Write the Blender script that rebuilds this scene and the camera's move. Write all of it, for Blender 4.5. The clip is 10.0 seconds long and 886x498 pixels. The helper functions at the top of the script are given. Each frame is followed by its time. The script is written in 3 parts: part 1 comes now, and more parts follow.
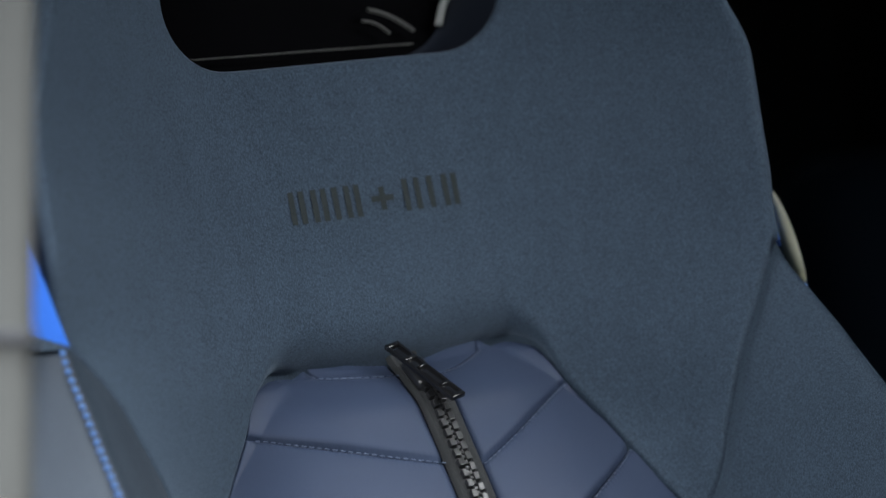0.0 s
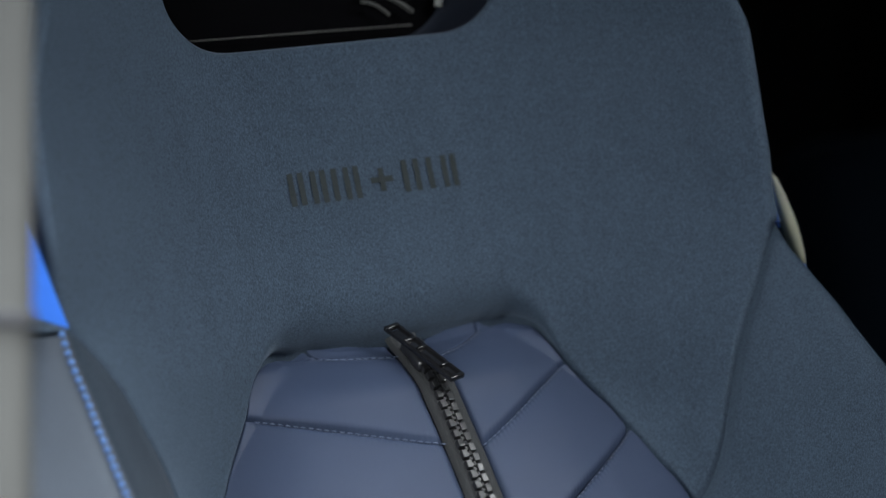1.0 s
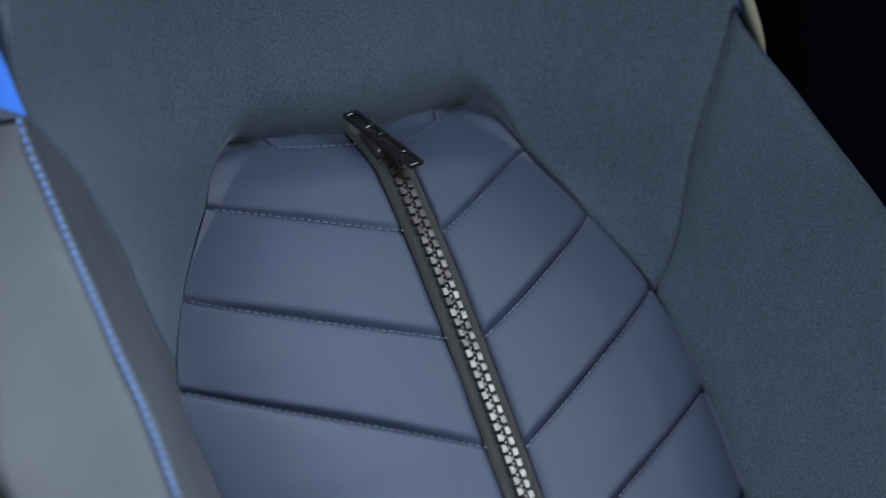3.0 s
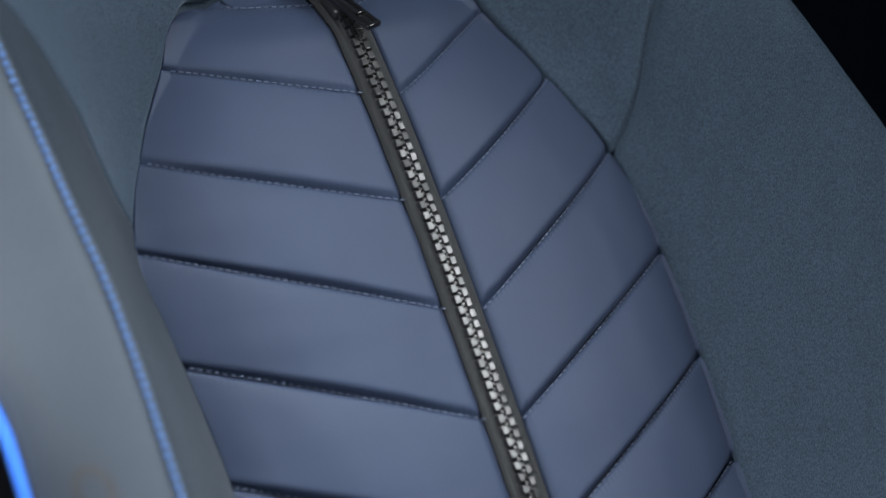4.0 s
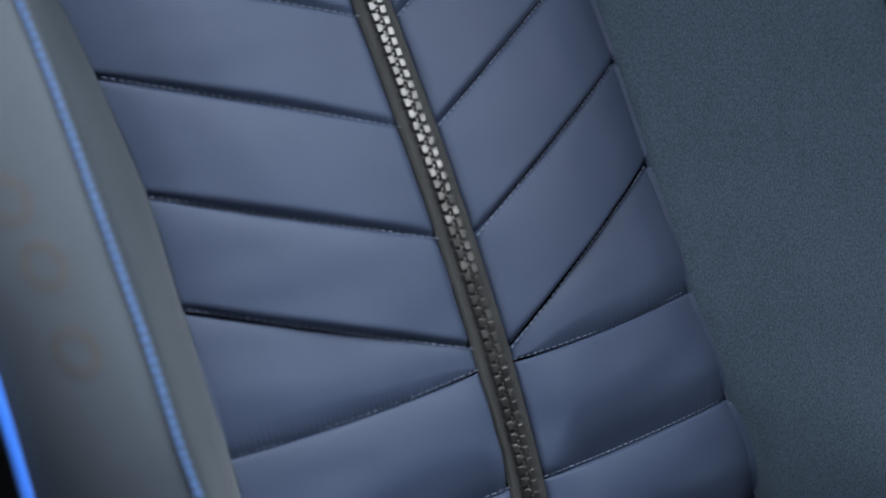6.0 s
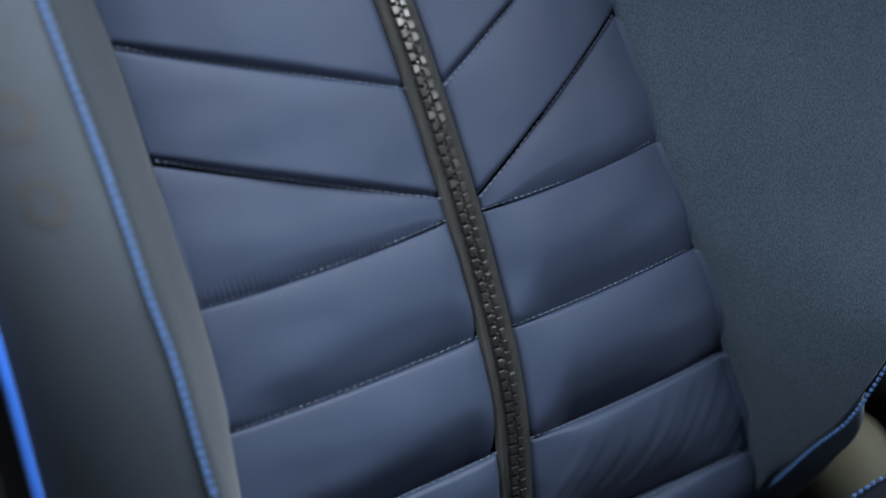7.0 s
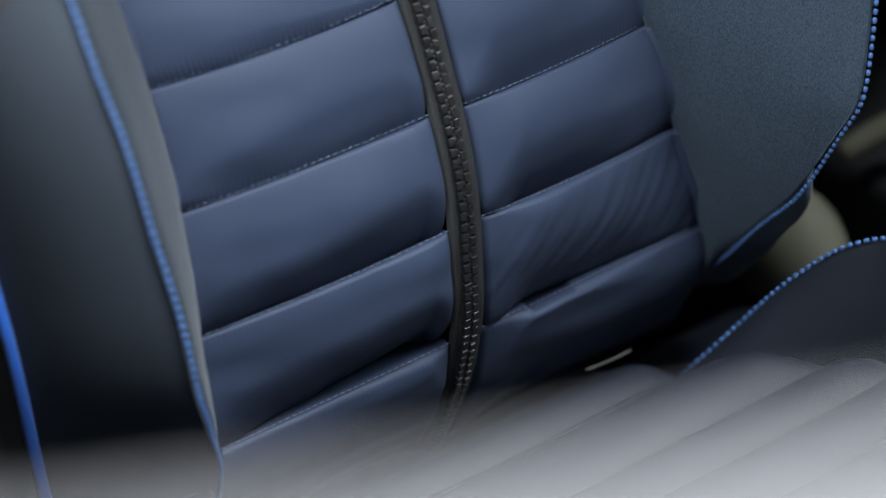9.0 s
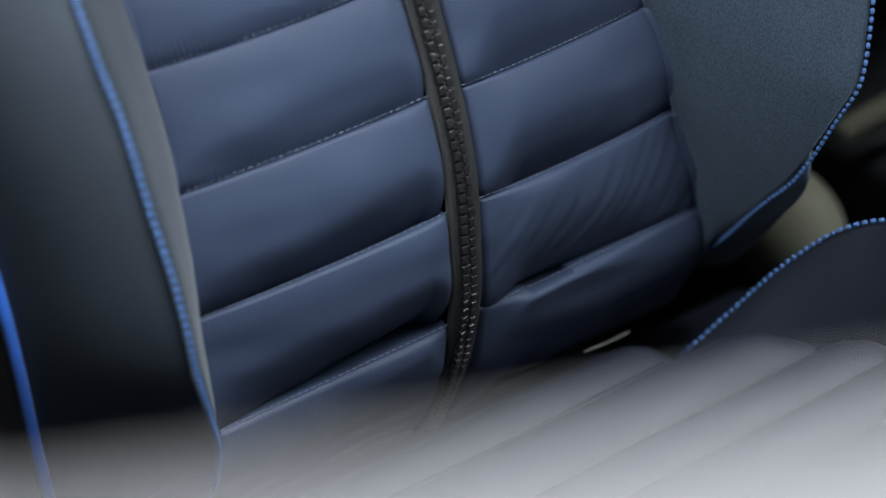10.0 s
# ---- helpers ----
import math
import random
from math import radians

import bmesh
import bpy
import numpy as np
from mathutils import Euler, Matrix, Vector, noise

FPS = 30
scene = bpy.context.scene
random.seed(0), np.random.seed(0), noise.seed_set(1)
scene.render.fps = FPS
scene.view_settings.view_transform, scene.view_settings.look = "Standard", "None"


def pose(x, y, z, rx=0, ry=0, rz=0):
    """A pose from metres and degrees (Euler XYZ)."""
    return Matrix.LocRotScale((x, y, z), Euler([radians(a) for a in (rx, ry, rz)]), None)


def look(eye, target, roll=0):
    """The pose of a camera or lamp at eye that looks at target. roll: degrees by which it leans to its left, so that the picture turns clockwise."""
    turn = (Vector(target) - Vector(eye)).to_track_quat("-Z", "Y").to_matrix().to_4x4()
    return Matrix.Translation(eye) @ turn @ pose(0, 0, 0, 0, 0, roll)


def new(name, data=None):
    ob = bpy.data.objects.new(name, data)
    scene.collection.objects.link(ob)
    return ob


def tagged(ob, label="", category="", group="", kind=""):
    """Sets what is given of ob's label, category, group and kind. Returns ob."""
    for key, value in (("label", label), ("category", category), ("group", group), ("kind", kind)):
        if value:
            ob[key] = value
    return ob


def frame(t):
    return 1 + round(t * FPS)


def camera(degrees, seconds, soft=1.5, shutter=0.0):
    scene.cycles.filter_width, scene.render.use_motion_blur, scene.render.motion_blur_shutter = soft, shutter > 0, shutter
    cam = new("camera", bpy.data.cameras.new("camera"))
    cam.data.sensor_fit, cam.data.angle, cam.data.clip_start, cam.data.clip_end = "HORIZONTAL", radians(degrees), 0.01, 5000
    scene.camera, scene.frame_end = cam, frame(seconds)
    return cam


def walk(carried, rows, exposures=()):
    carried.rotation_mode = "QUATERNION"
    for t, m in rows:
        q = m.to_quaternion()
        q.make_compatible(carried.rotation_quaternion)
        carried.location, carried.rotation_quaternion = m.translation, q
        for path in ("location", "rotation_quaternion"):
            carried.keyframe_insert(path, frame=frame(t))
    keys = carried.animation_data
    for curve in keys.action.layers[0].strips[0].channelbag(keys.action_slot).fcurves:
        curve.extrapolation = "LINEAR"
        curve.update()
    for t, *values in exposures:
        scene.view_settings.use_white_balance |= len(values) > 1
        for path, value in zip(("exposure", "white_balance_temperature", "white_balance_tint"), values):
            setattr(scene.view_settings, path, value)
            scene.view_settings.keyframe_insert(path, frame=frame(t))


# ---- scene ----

UP = 0.75  # height of the backrest's reference point over the car floor

# ---- camera: it stands still and turns down along the seat ----
cam = camera(23.61, 10.0, soft=1.5)
cam.data.dof.use_dof = True
cam.data.dof.focus_distance = 1.035
cam.data.dof.aperture_fstop = 3.7
EYE = (-0.4555, -0.8631, 0.2180 + UP)
ROWS = [
    (0.0, 89.317, 7.763, -26.713),
    (0.5, 89.224, 7.753, -26.713),
    (1.0, 88.809, 7.785, -26.732),
    (1.5, 87.960, 7.858, -26.833),
    (2.0, 86.446, 7.797, -27.133),
    (2.5, 84.712, 7.818, -27.450),
    (2.7, 83.988, 7.781, -27.589),
    (3.8, 79.866, 7.701, -28.732),
    (4.0, 79.025, 7.604, -28.994),
    (4.5, 76.955, 7.551, -29.660),
    (5.0, 74.743, 7.423, -30.213),
    (5.5, 72.882, 7.297, -30.767),
    (5.7, 72.077, 7.306, -31.008),
    (6.8, 67.462, 7.413, -32.063),
    (7.0, 66.654, 7.307, -32.237),
    (7.5, 64.736, 7.162, -32.748),
    (8.0, 62.956, 7.012, -33.211),
    (8.5, 61.563, 6.916, -33.421),
    (9.0, 60.513, 6.964, -33.554),
    (9.5, 60.073, 6.901, -33.561),
    (10.0, 60.014, 6.923, -33.583),
]
walk(cam, [(t, pose(*EYE, rx, ry, rz)) for t, rx, ry, rz in ROWS])
scene.view_settings.exposure = 1.22

# ---- light: overcast sky through the windscreen and the open side window ----
world = bpy.data.worlds.new("sky")
scene.world = world
world.use_nodes = True
wn = world.node_tree
sky = wn.nodes.new("ShaderNodeTexSky")
sky.sky_type, sky.sun_disc = "NISHITA", False
sky.sun_elevation, sky.sun_rotation = radians(50), radians(160)
wn.nodes["Background"].inputs["Strength"].default_value = 0.007
wn.links.new(sky.outputs[0], wn.nodes["Background"].inputs[0])


def area(name, eye, target, sx, sy, watts, colour, spread):
    d = bpy.data.lights.new(name, "AREA")
    d.shape, d.size, d.size_y, d.energy, d.color, d.spread = "RECTANGLE", sx, sy, watts, colour, radians(spread)
    ob = new(name, d)
    ob.matrix_world = look(eye, target)
    return ob


sun = bpy.data.lights.new("sun", "SUN")
sun.energy, sun.angle, sun.color = 4.7, radians(30), (0.91, 0.965, 1.0)
new("sun", sun).matrix_world = look((0.16, -0.31, 1.0), (0, 0, 0))
area("windscreen_daylight", (0.66, -0.95, 1.56), (-0.10, 0.05, 0.93), 0.75, 0.50, 1.0, (0.92, 0.965, 1.0), 54)
area("side_window_daylight", (-0.60, -0.34, 1.05), (0.10, -0.05, 0.62), 0.50, 0.22, 1.0, (0.92, 0.965, 1.0), 95)


# ---- materials ----
def material(name, colour, rough=0.6, metal=0.0, sheen=0.0, spec=0.5, var=0.15, scale=40.0, grain=900.0, bump=0.15, bumpd=0.0004, tint=None, coat=0.0, stretch=1.0, share=0.6):
    m = bpy.data.materials.new(name)
    m.use_nodes = True
    nt = m.node_tree
    b = nt.nodes["Principled BSDF"]
    b.inputs["Roughness"].default_value = rough
    b.inputs["Metallic"].default_value = metal
    b.inputs["Specular IOR Level"].default_value = spec
    b.inputs["Sheen Weight"].default_value = sheen
    b.inputs["Sheen Roughness"].default_value = 0.45
    b.inputs["Coat Weight"].default_value = coat
    if tint:
        b.inputs["Sheen Tint"].default_value = (*tint, 1)
    tc = nt.nodes.new("ShaderNodeTexCoord")
    big = nt.nodes.new("ShaderNodeTexNoise")
    big.inputs["Scale"].default_value, big.inputs["Detail"].default_value = scale, 5
    fine = nt.nodes.new("ShaderNodeTexNoise")
    fine.inputs["Scale"].default_value, fine.inputs["Detail"].default_value = grain, 2
    mp = nt.nodes.new("ShaderNodeMapping")
    mp.inputs["Scale"].default_value = (1, 1, stretch)
    nt.links.new(tc.outputs["Object"], mp.inputs["Vector"])
    for n in (big, fine):
        nt.links.new(mp.outputs[0], n.inputs["Vector"])
    mix = nt.nodes.new("ShaderNodeMix")
    mix.data_type = "FLOAT"
    mix.inputs[0].default_value = share
    nt.links.new(big.outputs["Fac"], mix.inputs[2])
    nt.links.new(fine.outputs["Fac"], mix.inputs[3])
    ramp = nt.nodes.new("ShaderNodeMapRange")
    ramp.inputs["From Min"].default_value, ramp.inputs["From Max"].default_value = 0.3, 0.7
    ramp.inputs["To Min"].default_value, ramp.inputs["To Max"].default_value = 1 - var, 1 + var
    nt.links.new(mix.outputs[0], ramp.inputs["Value"])
    rgb = nt.nodes.new("ShaderNodeMix")
    rgb.data_type, rgb.blend_type = "RGBA", "MULTIPLY"
    rgb.inputs[0].default_value = 1.0
    rgb.inputs[6].default_value = (*colour, 1)
    nt.links.new(ramp.outputs[0], rgb.inputs[7])
    nt.links.new(rgb.outputs[2], b.inputs["Base Color"])
    bp = nt.nodes.new("ShaderNodeBump")
    bp.inputs["Strength"].default_value, bp.inputs["Distance"].default_value = bump, bumpd
    nt.links.new(fine.outputs["Fac"], bp.inputs["Height"])
    nt.links.new(bp.outputs[0], b.inputs["Normal"])
    return m


SUEDE = material("slate_suede", (0.042, 0.060, 0.084), 0.95, sheen=0.26, spec=0.1, var=0.42, scale=70, stretch=0.4, grain=1900, bump=0.5, tint=(0.60, 0.74, 0.92), share=0.88)
# the same slate suede; how light falls on the door side is in this colour
SHADED_SUEDE = material("slate_suede_shaded", (0.025, 0.034, 0.046), 0.95, sheen=0.12, spec=0.1, var=0.3, scale=70, stretch=0.4, grain=1900, bump=0.4, tint=(0.8, 0.85, 0.92), share=0.8)
NYLON = material("navy_nylon", (0.0304, 0.0442, 0.0820), 0.6, sheen=0.05, spec=0.28, var=0.08, scale=25, grain=2500, bump=0.08, tint=(0.6, 0.7, 1.0))
LEATHER = material("grey_leatherette", (0.039, 0.049, 0.064), 0.6, spec=0.25, var=0.12, scale=30, grain=900, bump=0.2)
CUSHION = material("cushion_nylon", (0.0130, 0.0158, 0.0255), 0.55, sheen=0.0, spec=0.3, var=0.08, scale=25, grain=1200, bump=0.02)
# cushion leatherette; on the opening's wall this dark stands in for shade
SMOOTH = material("dark_leatherette_and_recess_shade", (0.012, 0.015, 0.023), 0.6, spec=0.12, var=0.12, scale=30, grain=900, bump=0.15)
BLUE = material("bright_blue_fabric", (0.025, 0.16, 0.70), 0.7, sheen=0.2, var=0.12, scale=80, grain=1800, bump=0.4)
THREAD = material("blue_thread", (0.058, 0.135, 0.33), 0.6, spec=0.4, var=0.15, scale=300, grain=3000, bump=0.3)
NAVY_THREAD = material("grey_blue_thread", (0.095, 0.120, 0.185), 0.5, spec=0.4, var=0.2, scale=300, grain=3000, bump=0.3)
TAPE = material("zipper_tape", (0.045, 0.047, 0.049), 0.75, spec=0.3, var=0.2, scale=60, grain=900, bump=0.3)
def weave(mat, scale, depth):
    """Diagonal ribs of a woven band, worked into a material's relief and colour."""
    nt = mat.node_tree
    b = nt.nodes["Principled BSDF"]
    tc = nt.nodes.new("ShaderNodeTexCoord")
    mp = nt.nodes.new("ShaderNodeMapping")
    mp.inputs["Rotation"].default_value = (0, radians(40), 0)
    wv = nt.nodes.new("ShaderNodeTexWave")
    wv.bands_direction = "X"
    wv.inputs["Scale"].default_value, wv.inputs["Distortion"].default_value = scale, 0.6
    bp = nt.nodes.new("ShaderNodeBump")
    bp.inputs["Strength"].default_value, bp.inputs["Distance"].default_value = 0.8, depth
    old = b.inputs["Base Color"].links[0].from_socket
    mx = nt.nodes.new("ShaderNodeMix")
    mx.data_type, mx.blend_type = "RGBA", "MULTIPLY"
    mx.inputs[0].default_value = 0.45
    nt.links.new(tc.outputs["Object"], mp.inputs["Vector"])
    nt.links.new(mp.outputs[0], wv.inputs["Vector"])
    nt.links.new(wv.outputs["Fac"], bp.inputs["Height"])
    nt.links.new(bp.outputs[0], b.inputs["Normal"])
    nt.links.new(old, mx.inputs[6])
    nt.links.new(wv.outputs["Color"], mx.inputs[7])
    nt.links.new(mx.outputs[2], b.inputs["Base Color"])


weave(TAPE, 420.0, 0.0003)
TOOTH = material("black_moulded_plastic", (0.013, 0.013, 0.014), 0.33, spec=0.8, var=0.1, scale=200, grain=1500, bump=0.05)
INSERT = material("matt_black_insert", (0.003, 0.003, 0.0035), 0.9, spec=0.0, var=0.1, scale=40, grain=800, bump=0.05)
GLOSS = material("gloss_black_plastic", (0.008, 0.008, 0.009), 0.15, spec=0.5, var=0.1, scale=40, grain=800, bump=0.02)
PRINT = material("dark_print", (0.029, 0.035, 0.036), 0.85, spec=0.15, var=0.2, scale=300, grain=2000, bump=0.2)
STAIN = material("faint_brown_mark", (0.040, 0.042, 0.047), 0.6, spec=0.3, var=0.3, scale=120, grain=900, bump=0.2)
BEIGE = material("beige_plastic", (0.20, 0.20, 0.15), 0.6, spec=0.3, var=0.08, scale=20, grain=900, bump=0.1)
CABIN = material("dark_cabin_trim", (0.036, 0.037, 0.041), 0.8, spec=0.3, var=0.2, scale=12, grain=500, bump=0.2)
TRIM = material("light_grey_trim", (0.165, 0.163, 0.171), 0.55, spec=0.4, var=0.06, scale=15, grain=700, bump=0.1)
PALE = material("pale_plastic", (0.30, 0.31, 0.30), 0.35, spec=0.5, var=0.08, scale=60, grain=900, bump=0.05)
WEB = material("grey_webbing", (0.060, 0.061, 0.058), 0.7, spec=0.3, var=0.1, scale=40, grain=600, bump=0.3)


# ---- mesh helpers ----
def part(name, bm, mat, parent=None, label="", smooth=True):
    me = bpy.data.meshes.new(name)
    bmesh.ops.recalc_face_normals(bm, faces=bm.faces)
    bm.to_mesh(me)
    bm.free()
    if smooth:
        for p in me.polygons:
            p.use_smooth = True
    me.materials.append(mat)
    ob = new(name, me)
    ob.parent = parent
    if label:
        tagged(ob, label)
    return ob


def grid(fn, nu, nv):
    """A sheet of nu x nv quads over fn(u, v), u and v from 0 to 1."""
    bm = bmesh.new()
    vs = [[bm.verts.new(fn(i / nu, j / nv)) for j in range(nv + 1)] for i in range(nu + 1)]
    for i in range(nu):
        for j in range(nv):
            bm.faces.new((vs[i][j], vs[i + 1][j], vs[i + 1][j + 1], vs[i][j + 1]))
    return bm


def tube(points, r, n=8):
    """A closed rod along points."""
    bm = bmesh.new()
    rings = []
    for i, p in enumerate(points):
        d = (points[min(i + 1, len(points) - 1)] - points[max(i - 1, 0)]).normalized()
        a = d.orthogonal().normalized() if i == 0 else (a - d * a.dot(d)).normalized()
        b = d.cross(a)
        rings.append([bm.verts.new(p + r * (math.cos(k * math.tau / n) * a + math.sin(k * math.tau / n) * b)) for k in range(n)])
    for r0, r1 in zip(rings, rings[1:]):
        for k in range(n):
            bm.faces.new((r0[k], r0[(k + 1) % n], r1[(k + 1) % n], r1[k]))
    bm.faces.new(rings[0])
    bm.faces.new(list(reversed(rings[-1])))
    return bm


def box(sx, sy, sz, bevel=0.0, m=None, seg=2):
    bm = bmesh.new()
    bmesh.ops.create_cube(bm, size=1)
    bmesh.ops.scale(bm, vec=(sx, sy, sz), verts=bm.verts)
    if bevel:
        bmesh.ops.bevel(bm, geom=bm.edges[:], offset=bevel, segments=seg, profile=0.5, affect="EDGES")
    if m is not None:
        bmesh.ops.transform(bm, matrix=m, verts=bm.verts)
    return bm


def spline(pts):
    """A smooth curve y(x) through a few control points in order of x."""
    xs, ys = [p[0] for p in pts], [p[1] for p in pts]
    n = len(xs)
    ms = []
    for i in range(n):
        if i in (0, n - 1):
            j = 0 if i == 0 else n - 2
            ms.append((ys[j + 1] - ys[j]) / (xs[j + 1] - xs[j]))
        else:
            a, b = (ys[i] - ys[i - 1]) / (xs[i] - xs[i - 1]), (ys[i + 1] - ys[i]) / (xs[i + 1] - xs[i])
            ms.append(0 if a * b <= 0 else 2 * a * b / (a + b))

    def f(x):
        if x <= xs[0]:
            return ys[0] + ms[0] * (x - xs[0])
        if x >= xs[-1]:
            return ys[-1] + ms[-1] * (x - xs[-1])
        i = max(k for k in range(n - 1) if xs[k] <= x)
        h = xs[i + 1] - xs[i]
        t = (x - xs[i]) / h
        return ((1 + 2 * t) * (1 - t) ** 2 * ys[i] + t * (1 - t) ** 2 * h * ms[i] + t * t * (3 - 2 * t) * ys[i + 1] + t * t * (t - 1) * h * ms[i + 1])

    return f


def lerp(a, b, t):
    return a + (b - a) * t


def sstep(a, b, x):
    t = min(max((x - a) / (b - a), 0), 1)
    return t * t * (3 - 2 * t)


# ---- the backrest's form: x across, z along the height (from the reference point), y to the rear ----
PROFILE = spline([(-0.50, 0.03), (-0.407, -0.042), (-0.361, -0.070), (-0.305, -0.088), (-0.264, -0.091), (-0.18, -0.074), (-0.10, -0.047), (0.0, 0.0), (0.082, 0.044), (0.147, 0.085), (0.18, 0.100), (0.234, 0.112), (0.30, 0.119), (0.45, 0.130)])
# half widths of the panel, and the bolsters' crests, on the door side (-1) and on the tunnel side (1)
PANEL = {
    -1: spline([(-0.42, 0.147), (-0.34, 0.1475), (-0.285, 0.1438), (-0.255, 0.1395), (-0.222, 0.1355), (-0.20, 0.1330), (-0.146, 0.1310), (-0.10, 0.1303), (-0.053, 0.1288), (-0.023, 0.1306), (0.0, 0.1326), (0.017, 0.1342), (0.035, 0.1358), (0.05, 0.1342), (0.071, 0.1270), (0.092, 0.1155), (0.126, 0.0930), (0.139, 0.0870), (0.148, 0.0790), (0.155, 0.0685), (0.160, 0.052)]),
    1: spline([(-0.42, 0.158), (-0.345, 0.1548), (-0.325, 0.1516), (-0.303, 0.146), (-0.28, 0.1415), (-0.243, 0.137), (-0.218, 0.1328), (-0.19, 0.1303), (-0.165, 0.128), (-0.13, 0.1283), (-0.10, 0.1298), (-0.05, 0.1318), (0.0, 0.1325), (0.033, 0.1303), (0.057, 0.1250), (0.075, 0.1170), (0.092, 0.1087), (0.105, 0.1022), (0.125, 0.0890), (0.13, 0.0860), (0.148, 0.0765), (0.155, 0.0675), (0.160, 0.054)]),
}
CREST_X = {
    -1: spline([(-0.43, 0.150), (-0.38, 0.151), (-0.34, 0.1545), (-0.295, 0.1650), (-0.262, 0.1710), (-0.22, 0.1722), (-0.185, 0.1738), (-0.15, 0.1742), (-0.12, 0.1762), (-0.08, 0.1768), (-0.03, 0.1780), (0.017, 0.1788), (0.055, 0.1805), (0.090, 0.1848), (0.12, 0.1870), (0.155, 0.1900), (0.187, 0.1930), (0.23, 0.190), (0.285, 0.188), (0.32, 0.178), (0.40, 0.155), (0.50, 0.13)]),
    1: spline([(-0.43, 0.172), (-0.396, 0.1695), (-0.363, 0.1655), (-0.333, 0.1643), (-0.30, 0.1665), (-0.275, 0.1697), (-0.25, 0.1743), (-0.22, 0.1818), (-0.18, 0.193), (-0.10, 0.203), (0.0, 0.200), (0.05, 0.1968), (0.10, 0.1955), (0.137, 0.1962), (0.16, 0.1925), (0.185, 0.188), (0.23, 0.188), (0.285, 0.189), (0.32, 0.178), (0.40, 0.155), (0.50, 0.13)]),
}
CREST_H = {
    -1: spline([(-0.43, -0.004), (-0.345, 0.020), (-0.267, 0.045), (-0.15, 0.058), (-0.02, 0.064), (0.05, 0.066), (0.09, 0.067), (0.15, 0.065), (0.19, 0.063), (0.23, 0.071), (0.285, 0.073), (0.45, 0.06)]),
    1: spline([(-0.43, -0.022), (-0.396, -0.012), (-0.363, 0.006), (-0.333, 0.024), (-0.304, 0.047), (-0.267, 0.070), (-0.239, 0.086), (-0.15, 0.098), (-0.05, 0.110), (0.02, 0.117), (0.09, 0.096), (0.15, 0.073), (0.19, 0.063), (0.23, 0.071), (0.285, 0.073), (0.45, 0.06)]),
}
SEAM = {
    -1: spline([(0.060, 0.1318), (0.095, 0.146), (0.113, 0.1520), (0.132, 0.1598), (0.163, 0.1728), (0.187, 0.1905)]),
    1: spline([(0.048, 0.1285), (0.060, 0.1355), (0.078, 0.142), (0.092, 0.1458), (0.112, 0.1520), (0.125, 0.1560), (0.151, 0.168), (0.187, 0.1875)]),
}
VZ = {-1: 0.060, 1: 0.048}  # where the panel's edge and the diagonal seam part


def panel_edge(side, z):
    return PANEL[side](z)


def relief(x, z):
    """How far the cover stands forward of the middle profile at x."""
    side, a = (1 if x >= 0 else -1), abs(x)
    k = sstep(0.10, 0.20, z)
    e = lerp(PANEL[side](min(z, 0.15)), 0.055, k)
    base = lerp(-0.022 * (1 - sstep(-0.30, -0.38, z)) - 0.008 * sstep(-0.20, -0.08, z), 0.0, k)
    c = CREST_X[side](z)
    if a <= e:
        return base * (a / e) ** 2
    s = (a - e) / max(c - e, 0.004)
    p = lerp(1.0, 1.5, sstep(-0.02, 0.09, z))
    return base + (CREST_H[side](z) - base) * (s ** p if s > 0 else 0)


def cover(x, z, lift=0.0):
    """The point of the backrest's front at x, z, lifted along its normal."""
    def at(x, z):
        return Vector((x, PROFILE(z) - relief(x, z), z))
    p = at(x, z)
    if lift:
        e = 0.002
        n = (at(x + e, z) - at(x - e, z)).cross(at(x, z + e) - at(x, z - e)).normalized()
        p = p + lift * n
    return p + Vector((0, 0, UP))


seat = tagged(new("car_seat"), "slate suede car seat with zipped navy quilted panel, blue stitching", "car seat")

# -- quilted panel: pads on each side of the zip, between stitched channel seams --
INNER = {
    -1: [0.160, 0.1515, 0.1030, 0.0525, 0.0024, -0.0473, -0.0974, -0.1476, -0.1576, -0.2128, -0.2710, -0.3400, -0.435],
    1: [0.160, 0.1465, 0.0993, 0.0495, -0.0015, -0.0512, -0.1012, -0.1528, -0.1587, -0.2142, -0.2710, -0.3390, -0.435],
}
OUTER = {
    -1: [0.163, 0.1590, 0.1273, 0.0880, 0.0497, -0.0003, -0.0530, -0.1015, -0.1668, -0.2224, -0.2845, -0.3490, -0.425],
    1: [0.163, 0.1600, 0.1275, 0.0905, 0.0495, -0.0030, -0.0540, -0.1031, -0.1650, -0.2210, -0.2820, -0.3450, -0.425],
}
ZIP_L, ZIP_R = -0.0084, 0.0104


def veer(z):
    """How far the zip strays sideways at the foot."""
    return -0.0042 * sstep(-0.19, -0.31, z)


def channel(k, s, side):
    """The height of the channel seam k at the share s of the way outwards."""
    z = lerp(INNER[side][k], OUTER[side][k], s)
    if 2 <= k <= 7:
        z += (0.003 if side > 0 else 0.0008) * math.sin(math.pi * s)
    elif k > 8:
        z += 0.001 * math.sin(math.pi * s)
    return z


def sink(a, z):
    """How deep the top of the panel is drawn in under the shoulder piece."""
    return 0.016 * sstep(0.128, 0.164, z) * math.exp(-(a / 0.105) ** 6)


def drawn_in(a, z):
    return sink(a, z) + 0.006 * sstep(0.147, 0.163, z)


